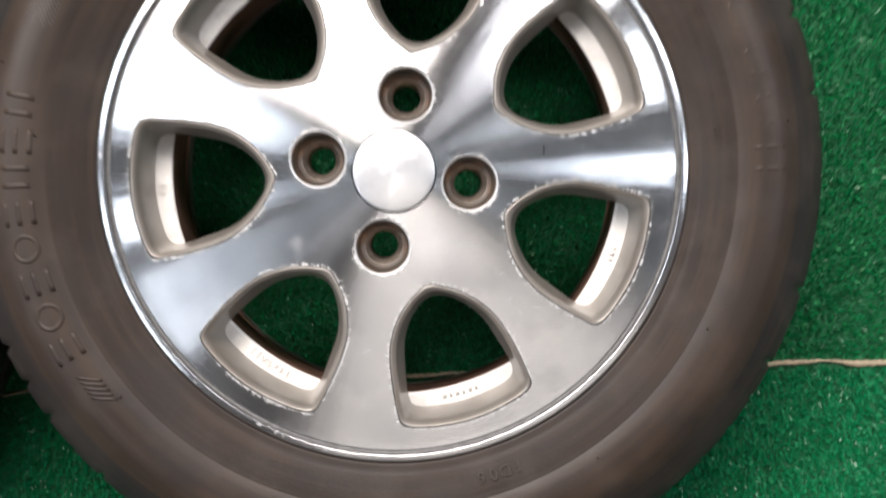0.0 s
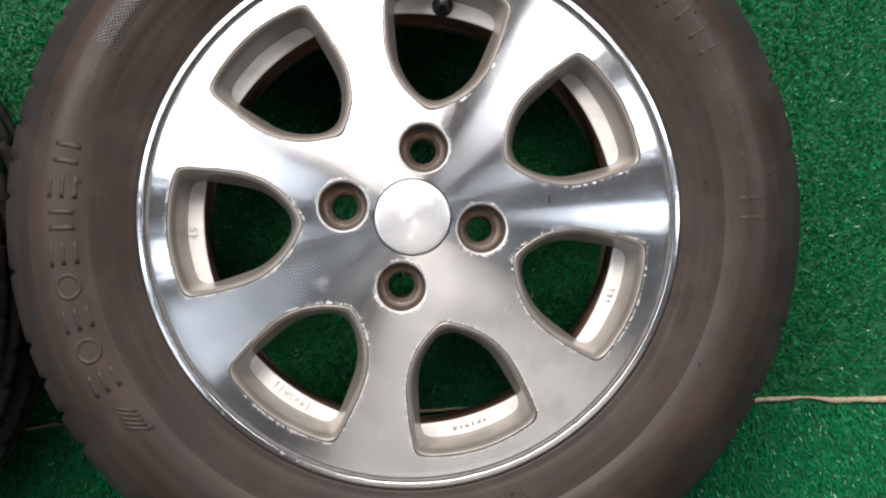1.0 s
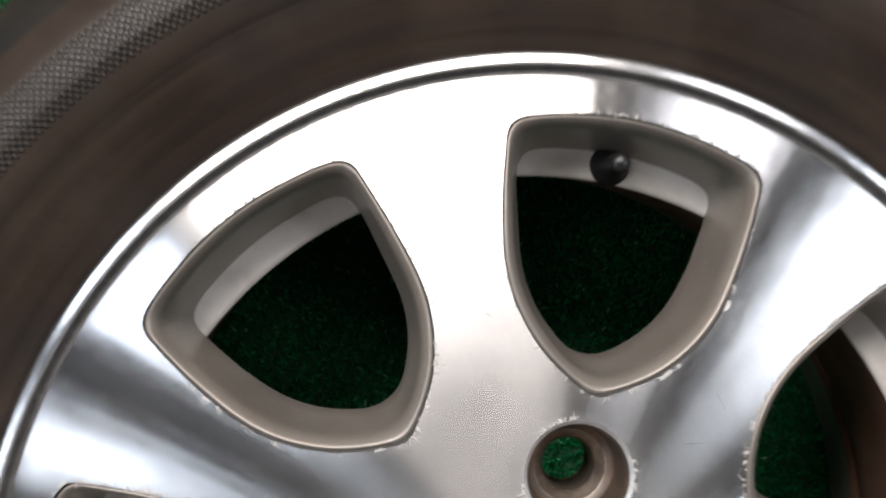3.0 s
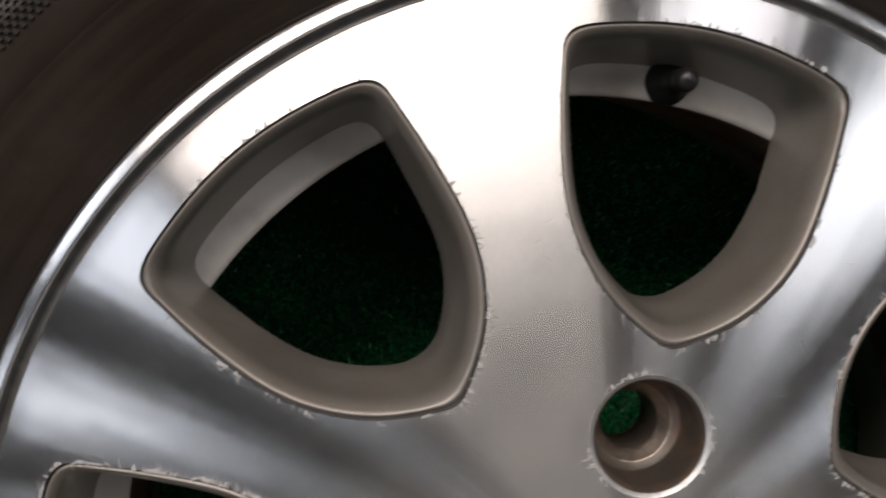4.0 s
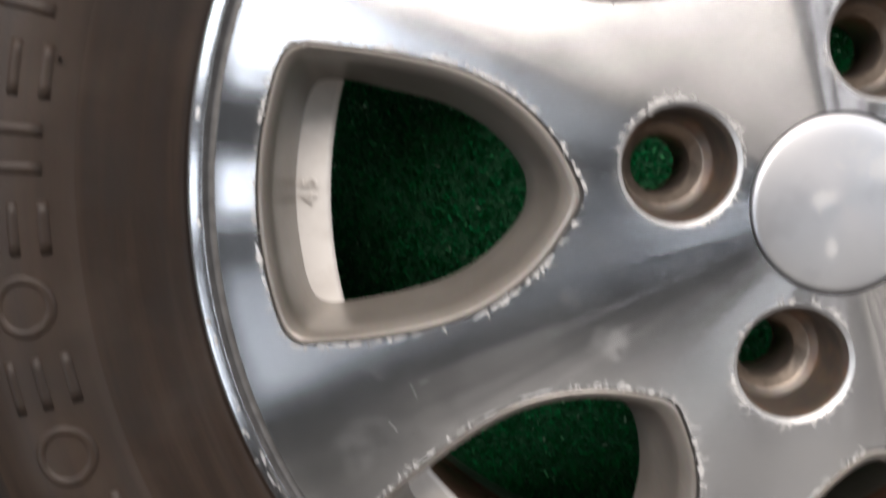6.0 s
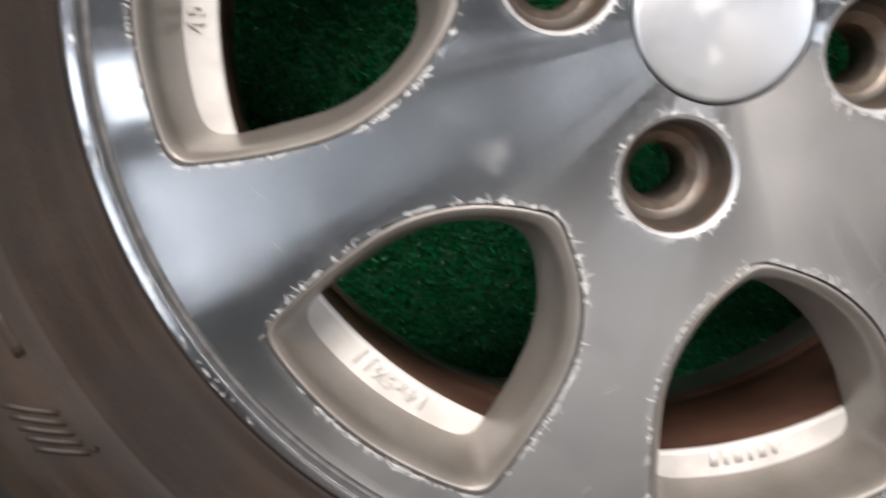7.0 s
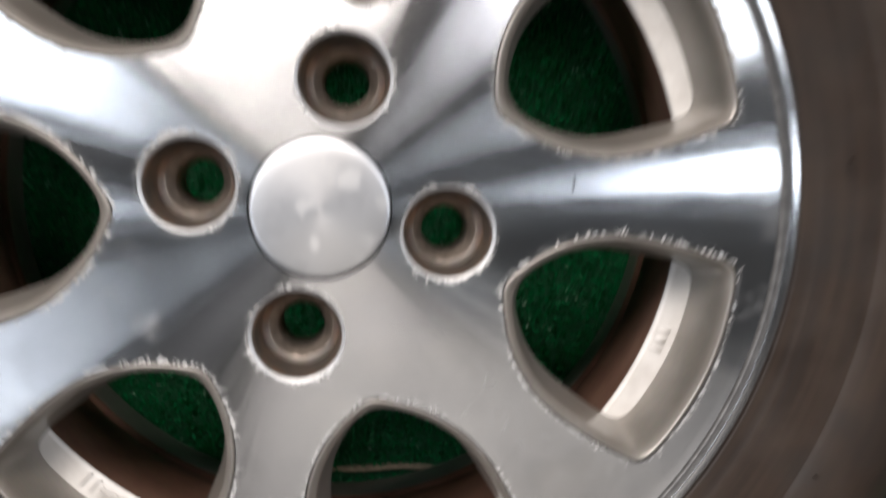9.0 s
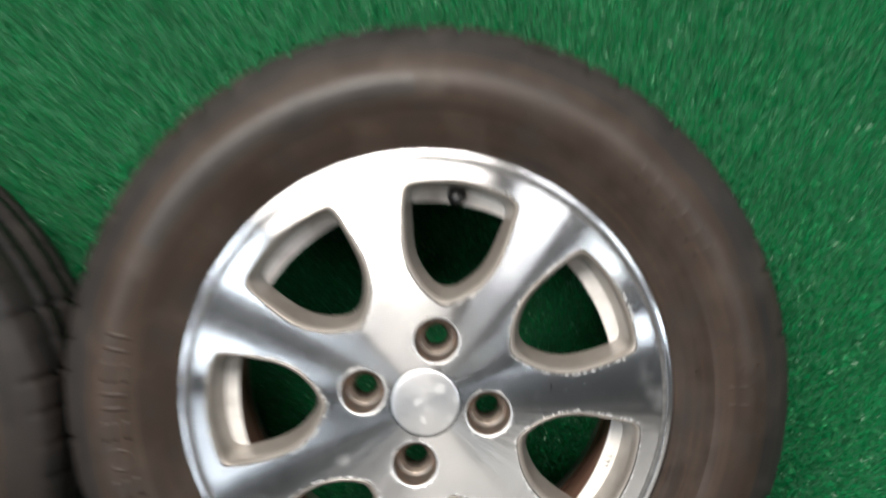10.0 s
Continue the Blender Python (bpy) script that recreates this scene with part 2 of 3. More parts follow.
FACE = turned_aluminium("turned_aluminium", 0.244, 1.0, True)
LIP = turned_aluminium("turned_lip", 0.258, 0.8, False)
CAP = turned_aluminium("satin_aluminium", 0.44, 0.28, False, False)
PAINT, LEDGE, BARREL = silver_paint(), ledge_paint(), barrel_metal()
RUBBER = rubber("tyre_rubber", (0.0262, 0.0168, 0.0115), 0.30)
RUBBER_DARK = rubber("bead_rubber", (0.0200, 0.0122, 0.0080), 0.24)
RUBBER_TREAD = rubber("tread_rubber", (0.015, 0.0138, 0.0130), 0.24)
# same rubber made paler: the highlight on the knurl is in its colour
RUBBER_KNURL_SHEEN = rubber("knurled_rubber_sheen", (0.052, 0.042, 0.034), 0.36)
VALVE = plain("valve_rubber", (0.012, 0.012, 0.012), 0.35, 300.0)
BLADE_A = turf_blade("turf_blade", (0.0, 0.115, 0.033), (0.0003, 0.175, 0.050), (0.005, 0.24, 0.075), (0.14, 0.50, 0.22))
BLADE_B = turf_blade("turf_blade_light", (0.0, 0.115, 0.039), (0.0003, 0.152, 0.051), (0.002, 0.185, 0.065), (0.03, 0.26, 0.11))
TURF = turf_mat()
# dark tone that stands in for shade in the step round the windows
EDGE_SHADE = plain("edge_shade", (0.040, 0.037, 0.034), 0.6, 300.0, 0.3)
GROOVE = plain("step_metal", (0.15, 0.147, 0.143), 0.50, 200.0, 0.25, 0.6)
RUSTY = browned_metal()
SEAT = plain("bare_seat", (0.27, 0.225, 0.185), 0.36, 260.0, 0.3, 0.8)
ETCHED = plain("etched_aluminium", (0.66, 0.655, 0.645), 0.45, 420.0, 0.12, 0.7)
HAIRLINE = plain("scratched_aluminium", (0.86, 0.855, 0.85), 0.42, 300.0, 0.08, 0.9)
CORROSION = plain("white_corrosion", (0.50, 0.488, 0.468), 0.75, 500.0, 0.25)
BACKING = plain("jute_backing", (0.30, 0.245, 0.165), 0.8, 220.0, 0.35)
# room tones, set dark to keep ambient bounce down
CONCRETE = plain("concrete", (0.085, 0.083, 0.078), 0.8, 6.0, 0.25)
PLASTER = plain("wall_paint", (0.09, 0.089, 0.088), 0.8, 4.0, 0.08)
CEILING = plain("ceiling_board", (0.06, 0.059, 0.058), 0.85, 5.0, 0.1)


# ---- mesh helpers ----
def mesh_object(name, verts, faces, mat, parent=None, smooth=True, label=""):
    me = bpy.data.meshes.new(name)
    me.from_pydata([tuple(v) for v in verts], [], [tuple(f) for f in faces])
    me.materials.append(mat)
    if smooth:
        me.shade_smooth()
    ob = new(name, me)
    ob.parent = parent
    if label:
        tagged(ob, label)
    return ob


def part(name, bm, mat, parent, label="", smooth=True):
    bmesh.ops.recalc_face_normals(bm, faces=bm.faces)
    me = bpy.data.meshes.new(name)
    bm.to_mesh(me)
    bm.free()
    me.materials.append(mat)
    if smooth:
        me.shade_smooth()
    ob = new(name, me)
    ob.parent = parent
    if label:
        tagged(ob, label)
    return ob


def at(r, a, z):
    """Polar place: a is clockwise from +y."""
    return (r * math.sin(a), r * math.cos(a), z)


def revolve(profile, n, shift=None):
    """Vertices and faces of a turned profile of (r, z), open at both ends."""
    verts, faces, k = [], [], len(profile)
    for i in range(n):
        a = 2 * math.pi * i / n
        for j, (r, z) in enumerate(profile):
            if shift:
                r, z = shift(i, j, r, z)
            verts.append(at(r, a, z))
    for i in range(n):
        p, q = i * k, ((i + 1) % n) * k
        for j in range(k - 1):
            faces.append((p + j, p + j + 1, q + j + 1, q + j))
    return verts, faces


def smooth_profile(points, steps):
    """Catmull-Rom through a few (r, z) points."""
    out, n = [], len(points)
    for i in range(n - 1):
        p0, p1, p2, p3 = (points[max(0, min(n - 1, i + d))] for d in (-1, 0, 1, 2))
        for s in range(steps):
            t = s / steps
            out.append(tuple(0.5 * (2 * b + (c - a) * t + (2 * a - 5 * b + 4 * c - d) * t * t + (3 * b - a - 3 * c + d) * t ** 3)
                             for a, b, c, d in zip(p0, p1, p2, p3)))
    return out + [points[-1]]


def box_bm(sx, sy, sz, bevel=0.0):
    bm = bmesh.new()
    bmesh.ops.create_cube(bm, size=1.0)
    bmesh.ops.scale(bm, vec=(sx, sy, sz), verts=bm.verts)
    if bevel:
        bmesh.ops.bevel(bm, geom=bm.edges[:], offset=bevel, segments=2, affect="EDGES", profile=0.6)
    return bm


# ---- room: walls and ceiling are unseen, added to set the bounced light ----
def slab(name, x0, x1, y0, y1, z0, z1, mat, label, category):
    bm = box_bm(x1 - x0, y1 - y0, z1 - z0)
    bmesh.ops.translate(bm, vec=((x0 + x1) / 2, (y0 + y1) / 2, (z0 + z1) / 2), verts=bm.verts)
    return tagged(part(name, bm, mat, None, smooth=False), label, category, kind="structure")


slab("floor", -3.2, 3.2, -3.2, 3.2, -0.15, -0.008, CONCRETE, "grey concrete workshop floor under the green turf", "floor")
slab("wall_north", -3.2, 3.2, 3.0, 3.2, -0.008, 2.7, PLASTER, "unseen plain grey wall added to hold bounced light low", "wall")
slab("wall_south", -3.2, 3.2, -3.2, -3.0, -0.008, 2.7, PLASTER, "unseen plain grey wall added to hold bounced light low", "wall")
slab("wall_west", -3.2, -3.0, -3.0, 3.0, -0.008, 2.7, PLASTER, "unseen plain grey wall added to hold bounced light low", "wall")
slab("wall_east", 3.0, 3.2, -3.0, 3.0, -0.008, 2.7, PLASTER, "unseen plain grey wall added to hold bounced light low", "wall")
slab("ceiling", -3.2, 3.2, -3.2, 3.2, 2.7, 2.85, CEILING, "unseen plain grey ceiling added to hold bounced light low", "ceiling")

# ---- turf: two sheets that meet at a slightly wavy joint ----
SEAM_Y = -0.1768


def seam(x):
    return SEAM_Y + 0.006 * x + 0.0020 * math.sin(21 * x + 0.5) + 0.0013 * math.sin(57 * x) + 0.0006 * math.sin(133 * x + 2)


def turf_sheet(name, sign, gap, far, label):
    xs = [-1.4 + 2.8 * i / 400 for i in range(401)]
    verts, faces = [], []
    for x in xs:
        y = seam(x) + sign * gap * (0.7 + 0.5 * math.sin(33 * x + sign))
        verts += [(x, y, -0.008), (x, y, 0.0), (x, sign * far, 0.0), (x, sign * far, -0.008)]
    for i in range(len(xs) - 1):
        a, b = 4 * i, 4 * i + 4
        for j in range(3):
            faces.append((a + j, b + j, b + j + 1, a + j + 1) if sign > 0 else (a + j, a + j + 1, b + j + 1, b + j))
    ob = mesh_object(name, verts, faces, TURF, smooth=False)
    return tagged(ob, label, "artificial turf", kind="structure")


turf_sheet("turf_sheet", 1, 0.0016, 1.25, "dark green artificial turf sheet laid on the floor")
turf_sheet("turf_sheet", -1, 0.0016, 1.25, "lighter green artificial turf sheet with its pile the other way")

# tan jute edge that shows in the joint
jv, jf = [], []
jr = random.Random(5)
for i in range(801):
    x = -1.0 + 2.0 * i / 800
    w = 0.0020 + 0.0007 * math.sin(47 * x) + 0.0005 * math.sin(111 * x + 1) + jr.uniform(-0.0003, 0.0003)
    if x < 0:
        w *= 0.45
    else:
        w *= min(1.25, max(0.55, 0.55 + (x - 0.24) * 4.5))
    y = seam(x) + jr.uniform(-0.0002, 0.0002)
    lift = (0.0045 if x > 0 else 0.0015) + 0.0012 * math.sin(29 * x) + jr.uniform(-0.0003, 0.0003)
    jv += [(x, y - w, -0.002), (x, y - w * 0.7, lift), (x, y + w * 0.7, lift + 0.0008), (x, y + w, -0.002)]
for i in range(800):
    for j in range(3):
        jf.append((4 * i + j, 4 * i + j + 1, 4 * i + 5 + j, 4 * i + 4 + j))
tagged(mesh_object("turf_edge_strip", jv, jf, BACKING), "frayed tan backing edge showing between two turf sheets", "turf edge", kind="structure")

# ---- wheel ----
PSI = radians(10.13)
AXLE_Z = 0.178
WHEEL_2 = Vector((-0.606, -0.046))


def pile(name, mat, count, lean, upper, seed, label):
    """Short flat turf fibres as one mesh."""
    rng = np.random.default_rng(seed)
    x = rng.uniform(-0.62, 0.66, count)
    y = rng.uniform(-0.52, 0.72, count)
    sy = SEAM_Y + 0.006 * x + 0.0016 * np.sin(21 * x + 0.5)
    keep = (y > sy + 0.0028) if upper else (y < sy - 0.0028)
    for cx, cy in ((0.0, 0.0), (WHEEL_2.x, WHEEL_2.y)):
        d = np.hypot(x - cx, y - cy)
        keep &= (d < 0.190) | (d > 0.262)
    x, y = x[keep], y[keep]
    n = len(x)
    a = rng.uniform(0, 2 * np.pi, n)
    h = rng.uniform(0.0022, 0.0042, n)
    w = rng.uniform(0.00045, 0.00085, n)
    lx = lean[0] * h + rng.normal(0, 0.0019, n)
    ly = lean[1] * h + rng.normal(0, 0.0019, n)
    dx, dy = np.cos(a) * w, np.sin(a) * w
    v = np.empty((n, 4, 3), np.float32)
    v[:, 0] = np.stack([x - dx, y - dy, np.full(n, -0.001)], 1)
    v[:, 1] = np.stack([x + dx, y + dy, np.full(n, -0.001)], 1)
    v[:, 2] = np.stack([x + lx + dx * 0.7, y + ly + dy * 0.7, h], 1)
    v[:, 3] = np.stack([x + lx - dx * 0.7, y + ly - dy * 0.7, h], 1)
    me = bpy.data.meshes.new(name)
    me.vertices.add(4 * n)
    me.vertices.foreach_set("co", v.ravel())
    me.loops.add(4 * n)
    me.loops.foreach_set("vertex_index", np.arange(4 * n, dtype=np.int32))
    me.polygons.add(n)
    me.polygons.foreach_set("loop_start", np.arange(0, 4 * n, 4, dtype=np.int32))
    me.polygons.foreach_set("loop_total", np.full(n, 4, np.int32))
    me.materials.append(mat)
    me.update()
    return tagged(new(name, me), label, "turf", kind="stuff")


pile("turf_pile", BLADE_A, 600000, (0.05, 0.15), True, 3, "short dark green plastic turf fibres")
pile("turf_pile", BLADE_B, 640000, (0.1, -0.85), False, 4, "short lighter green plastic turf fibres")


def face_z(r):
    """Height of the turned face over the radius: flat hub, then falling gently to the rim."""
    t = min(1.0, max(0.0, (r - 0.058) / 0.13))
    return 0.006 - 0.0158 * (t * t * (1.6 - 0.6 * t))


# half outline of a window: radial place and half width, in metres
HALF = [(0.0770, 0.0), (0.0793, 0.0065), (0.0868, 0.0185), (0.0955, 0.0275), (0.1065, 0.0350), (0.1200, 0.0403), (0.1390, 0.0443),
        (0.1550, 0.0464), (0.1625, 0.0470), (0.1668, 0.0450), (0.1699, 0.0396), (0.1733, 0.0276), (0.1758, 0.0140), (0.1767, 0.0)]
UC = 0.133


def outline_polar(half):
    pts = half + [(u, -v) for u, v in half[-2:0:-1]]
    n, dense = len(pts), []
    for i in range(n):
        p = [pts[(i + d) % n] for d in (-1, 0, 1, 2)]
        for s in range(10):
            t = s / 10
            dense.append(tuple(0.5 * (2 * b + (c - a) * t + (2 * a - 5 * b + 4 * c - d) * t * t + (3 * b - a - 3 * c + d) * t ** 3)
                               for a, b, c, d in zip(*p)))
    th = np.array([math.atan2(v, u - UC) for u, v in dense])
    rho = np.array([math.hypot(v, u - UC) for u, v in dense])
    o = np.argsort(th)
    return th[o], rho[o]


TOP_TH, TOP_RHO = outline_polar(HALF)


def rho_top(th):
    return float(np.interp(th, TOP_TH, TOP_RHO, period=2 * math.pi))


def rho_wall(th, inset, depth):
    """Outline of a window wall at a share of its depth: drawn in, and rounder in its corners."""
    blunt = sum(rho_top(th + 0.07 * d) for d in range(-3, 4)) / 7
    return rho_top(th) + (min(rho_top(th) + 0.0012, blunt) - rho_top(th)) * depth * min(1.0, 1.0 - math.cos(th)) - inset * pocket_share(th)


def sector_boundary(half_angle, r0, r1, n_arc, n_side):
    """Polar points round a sector, in the sector's own axes (u along its middle, v clockwise)."""
    pts = []
    for i in range(n_arc):
        a = -half_angle + 2 * half_angle * i / n_arc
        pts.append((r0, a))
    for i in range(n_side):
        pts.append((r0 + (r1 - r0) * i / n_side, half_angle))
    for i in range(n_arc):
        pts.append((r1, half_angle - 2 * half_angle * i / n_arc))
    for i in range(n_side):
        pts.append((r1 - (r1 - r0) * i / n_side, -half_angle))
    return [(r * math.cos(a), r * math.sin(a)) for r, a in pts]


R_MID, R_OUT = 0.0712, 0.1894
POCKET_Z = 0.0315
LUG_R, LUG_HOLE = 0.05, 0.0187
TIP_SKEW = (0.0, -0.027, -0.0186, 0.0134, -0.0134, 0.0186, 0.027)


def window_point(k, u, v):
    """From a window's own axes to the wheel's, with the slight sideways set of its inner end."""
    r, a = math.hypot(u, v), math.atan2(v, u)
    s = min(1.0, max(0.0, (0.16 - r) / 0.084))
    a += TIP_SKEW[k] * s * s * min(1.0, max(0.0, (r - R_MID) / 0.004))
    return r, PSI + k * 2 * math.pi / 7 + a


def spoke_sheet(name, mat, parent, label, inset, lug, depth):
    """One side of the spokes: front when depth is 0, else the flat back."""
    verts, edge, faces = [], [], []
    steps = [0.0, 0.04, 0.09, 0.16, 0.26, 0.38, 0.52, 0.67, 0.83, 1.0]

    def grid(columns):
        base, m = len(verts), len(steps)
        for col in columns:
            for (r, a), e in col:
                verts.append(at(r, a, -depth if depth else face_z(r)))
                edge.append(e * 1000 / 12)
        n = len(columns)
        for i in range(n):
            p, q = base + i * m, base + ((i + 1) % n) * m
            for j in range(m - 1):
                faces.append((p + j, p + j + 1, q + j + 1, q + j))

    for k in range(7):
        cols = []
        for bu, bv in sector_boundary(math.pi / 7, R_MID, R_OUT, 40, 30):
            th = math.atan2(bv, bu - UC)
            far, rho = math.hypot(bv, bu - UC), rho_wall(th, inset, 1.0 if depth else 0.0)
            col = []
            for s in steps:
                d = rho + (far - rho) * s
                u, v = UC + d * math.cos(th), d * math.sin(th)
                if s < 1:
                    col.append((window_point(k, u, v), d - rho))
                else:
                    col.append(((math.hypot(u, v), PSI + k * 2 * math.pi / 7 + math.atan2(v, u)), d - rho))
            cols.append(col)
        grid(cols)
    for k in range(4):
        cols = []
        for bu, bv in sector_boundary(math.pi / 4, 0.0276, R_MID, 70, 24):
            th = math.atan2(bv, bu - LUG_R)
            far = math.hypot(bv, bu - LUG_R)
            col = []
            for s in steps:
                d = lug + (far - lug) * s
                u, v = LUG_R + d * math.cos(th), d * math.sin(th)
                col.append(((math.hypot(u, v), PSI + k * math.pi / 2 + math.atan2(v, u)), d - lug))
            cols.append(col)
        grid(cols)
    bm = bmesh.new()
    lay = bm.verts.layers.float.new("edge")
    bv = [bm.verts.new(v) for v in verts]
    for f in faces:
        bm.faces.new([bv[i] for i in f])
    for v, e in zip(bv, edge):
        v[lay] = e
    bmesh.ops.remove_doubles(bm, verts=bm.verts, dist=0.00004)
    for f in bm.faces:
        f.normal_update()
        if (f.normal.z < 0) != (depth > 0):
            f.normal_flip()
    me = bpy.data.meshes.new(name)
    bm.to_mesh(me)
    bm.free()
    me.materials.append(mat)
    me.shade_smooth()
    ob = new(name, me)
    ob.parent = parent
    return tagged(ob, label)


def pocket_share(th):
    """How much of the wall's draft each side takes: most at the inner end, least at the rim."""
    c = math.cos(th)
    return 1.0 - 0.12 * max(0.0, c) ** 2 + 0.10 * max(0.0, -c) ** 3


def build_pocket(parent, k):
    """The painted wall of one window, from a small rolled edge down to the barrel ledge."""
    n, verts, faces = 120, [], []
    levels = [(0.0, 0.0), (0.0001, 0.0011), (0.0008, 0.0011), (0.0012, 0.0004), (0.0017, 0.0005), (0.0026, 0.0013), (0.0034, 0.0023), (0.0042, 0.0035), (0.0050, 0.0062), (0.0057, 0.0100), (0.0067, 0.0155), (0.0082, 0.0220), (0.0092, 0.0270), (0.0096, 1.0)]
    for i in range(n):
        th = 2 * math.pi * i / n
        rho = rho_top(th)
        for inset, drop in levels:
            d = rho_wall(th, inset, min(1.0, inset / 0.0085))
            u, v = UC + d * math.cos(th), d * math.sin(th)
            r, a = window_point(k, u, v)
            r0, _ = window_point(k, UC + rho * math.cos(th), rho * math.sin(th))
            verts.append(at(r, a, face_z(r0) - drop if drop < 1 else -POCKET_Z - 0.0058 * min(1.0, 2.4 * max(0.0, math.cos(th)))))
    m = len(levels)
    for i in range(n):
        p, q = i * m, ((i + 1) % n) * m
        for j in range(m - 1):
            faces.append((p + j, q + j, q + j + 1, p + j + 1))
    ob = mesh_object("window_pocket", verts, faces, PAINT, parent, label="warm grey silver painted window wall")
    # shade in the fine step between machined face and paint, put in as dark colour
    ob.data.materials.append(EDGE_SHADE)
    for i, poly in enumerate(ob.data.polygons):
        if i % (m - 1) < 2:
            poly.material_index = 1
    return ob


def build_lug(parent, k):
    prof = [(0.0187, 0.0), (0.0184, -0.0002), (0.0174, -0.0009), (0.0168, -0.0018), (0.0163, -0.004), (0.0161, -0.010), (0.0158, -0.0170), (0.0155, -0.0178), (0.0131, -0.0182),
            (0.0126, -0.0188), (0.0102, -0.0212), (0.0096, -0.0220), (0.0093, -0.0230), (0.0093, -0.0370)]
    v, f = revolve(prof, 48)
    ob = mesh_object("lug_hole", v, [q[::-1] for q in f], RUSTY, parent, label="stepped bolt hole with browned conical seat")
    # the seat, rubbed bare by the bolt, and the thin machined ring round the mouth
    ob.data.materials.append(SEAT)
    ob.data.materials.append(ETCHED)
    for i, poly in enumerate(ob.data.polygons):
        if i % (len(prof) - 1) in (8, 9, 10):
            poly.material_index = 1
        elif i % (len(prof) - 1) < 2:
            poly.material_index = 2
    a = PSI + k * math.pi / 2
    ob.location = at(LUG_R, a, face_z(LUG_R))
    return ob


def build_wheel():
    wheel = new("car_wheel")
    tagged(wheel, "used seven-spoke alloy wheel with worn tyre lying on green turf", "wheel", "wheels lying on the turf")
    spoke_sheet("spoke_face", FACE, wheel, "machined bright aluminium spoke face with dulled edges", 0.0, LUG_HOLE, 0.0)
    # back takes the dark barrel colour to keep bounced light off the turf
    spoke_sheet("spoke_back", BARREL, wheel, "back of the spokes, darkened to cut bounced light", 0.0080, 0.0090, POCKET_Z)
    for k in range(7):
        build_pocket(wheel, k)
    for k in range(4):
        build_lug(wheel, k)
    # rim lip, and the small step between it and the face
    z = face_z(R_OUT)
    step = smooth_profile([(R_OUT, z), (0.1897, z - 0.0009), (0.1905, z - 0.0012), (0.1917, z - 0.0009), (0.1925, z + 0.0009), (0.1930, z + 0.0020)], 3)
    v, f = revolve(step, 280)
    mesh_object("rim_step", v, [q[::-1] for q in f], GROOVE, wheel, label="satin metal step up to the rim lip")
    prof = smooth_profile([(0.1930, z + 0.0020), (0.1937, z + 0.0022), (0.1956, z + 0.0019), (0.1971, z + 0.0014), (0.1981, z - 0.0001), (0.1985, z - 0.0035), (0.1978, z - 0.0100)], 4)
    v, f = revolve(prof, 280)
    mesh_object("rim_lip", v, [q[::-1] for q in f], LIP, wheel, label="satin rim lip with small nicks")
    v, f = revolve([(0.0, -0.024), (0.0276, -0.024), (0.0276, -POCKET_Z)], 96)
    mesh_object("hub_bore", v, f, PAINT, wheel)
    # ledge that the barrel starts from, and the barrel itself
    v, f = revolve([(0.1566, -0.0386), (0.1572, -0.0374), (0.1586, -0.0368), (0.1850, -0.0364)], 280)
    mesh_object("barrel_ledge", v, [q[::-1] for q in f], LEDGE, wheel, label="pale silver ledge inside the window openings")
    prof = smooth_profile([(0.1566, -0.0386), (0.1580, -0.046), (0.1627, -0.075), (0.1660, -0.100), (0.1690, -0.112), (0.1714, -0.118), (0.1700, -0.124), (0.1724, -0.140), (0.1758, -0.155), (0.1772, -0.160), (0.1850, -0.165), (0.1950, -0.168)], 4)
    prof += [(0.1965, -0.160), (0.1830, -0.150), (0.1800, -0.100), (0.1800, -0.040), (0.1970, -0.020)]
    v, f = revolve(prof, 200)
    barrel = mesh_object("rim_barrel", v, f, BARREL, wheel, label="rim barrel browned by brake dust")
    # its inner flange kept more of the grey paint
    barrel.data.materials.append(PAINT)
    for i, poly in enumerate(barrel.data.polygons):
        if 24 <= i % (len(prof) - 1) < 44:
            poly.material_index = 1
    # centre cap
    cap_prof = [(0.0, 0.0072), (0.006, 0.0072), (0.014, 0.0071), (0.020, 0.0069), (0.0250, 0.0067), (0.0264, 0.0064), (0.02705, 0.0056), (0.0271, 0.000)]
    v, f = revolve(cap_prof, 96)
    mesh_object("centre_cap", v, [q[::-1] for q in f], CAP, wheel, label="plain satin silver centre cap, slightly smudged")
    v, f = revolve([(0.0276, 0.0060), (0.0275, 0.0045), (0.0270, 0.0035)], 96)
    mesh_object("cap_gap", v, f, VALVE, wheel)
    # valve
    va = PSI
    valve = mesh_object("valve_stem", *revolve([(0.0, 0.012), (0.0032, 0.0118), (0.0040, 0.010), (0.0048, 0.004), (0.0075, 0.0022), (0.0080, 0.0)], 24), VALVE, wheel, label="black rubber tyre valve")
    valve.location = at(0.1635, va - 0.018, -0.0368)
    valve.rotation_euler = (radians(6) * math.cos(va), -radians(6) * math.sin(va), 0)
    vc = mesh_object("valve_cap", *revolve([(0.0, 0.0225), (0.0022, 0.0222), (0.0036, 0.0208), (0.0041, 0.0185), (0.0041, 0.0115), (0.0034, 0.0112)], 24), VALVE, valve, label="glossy black valve cap")
    return wheel


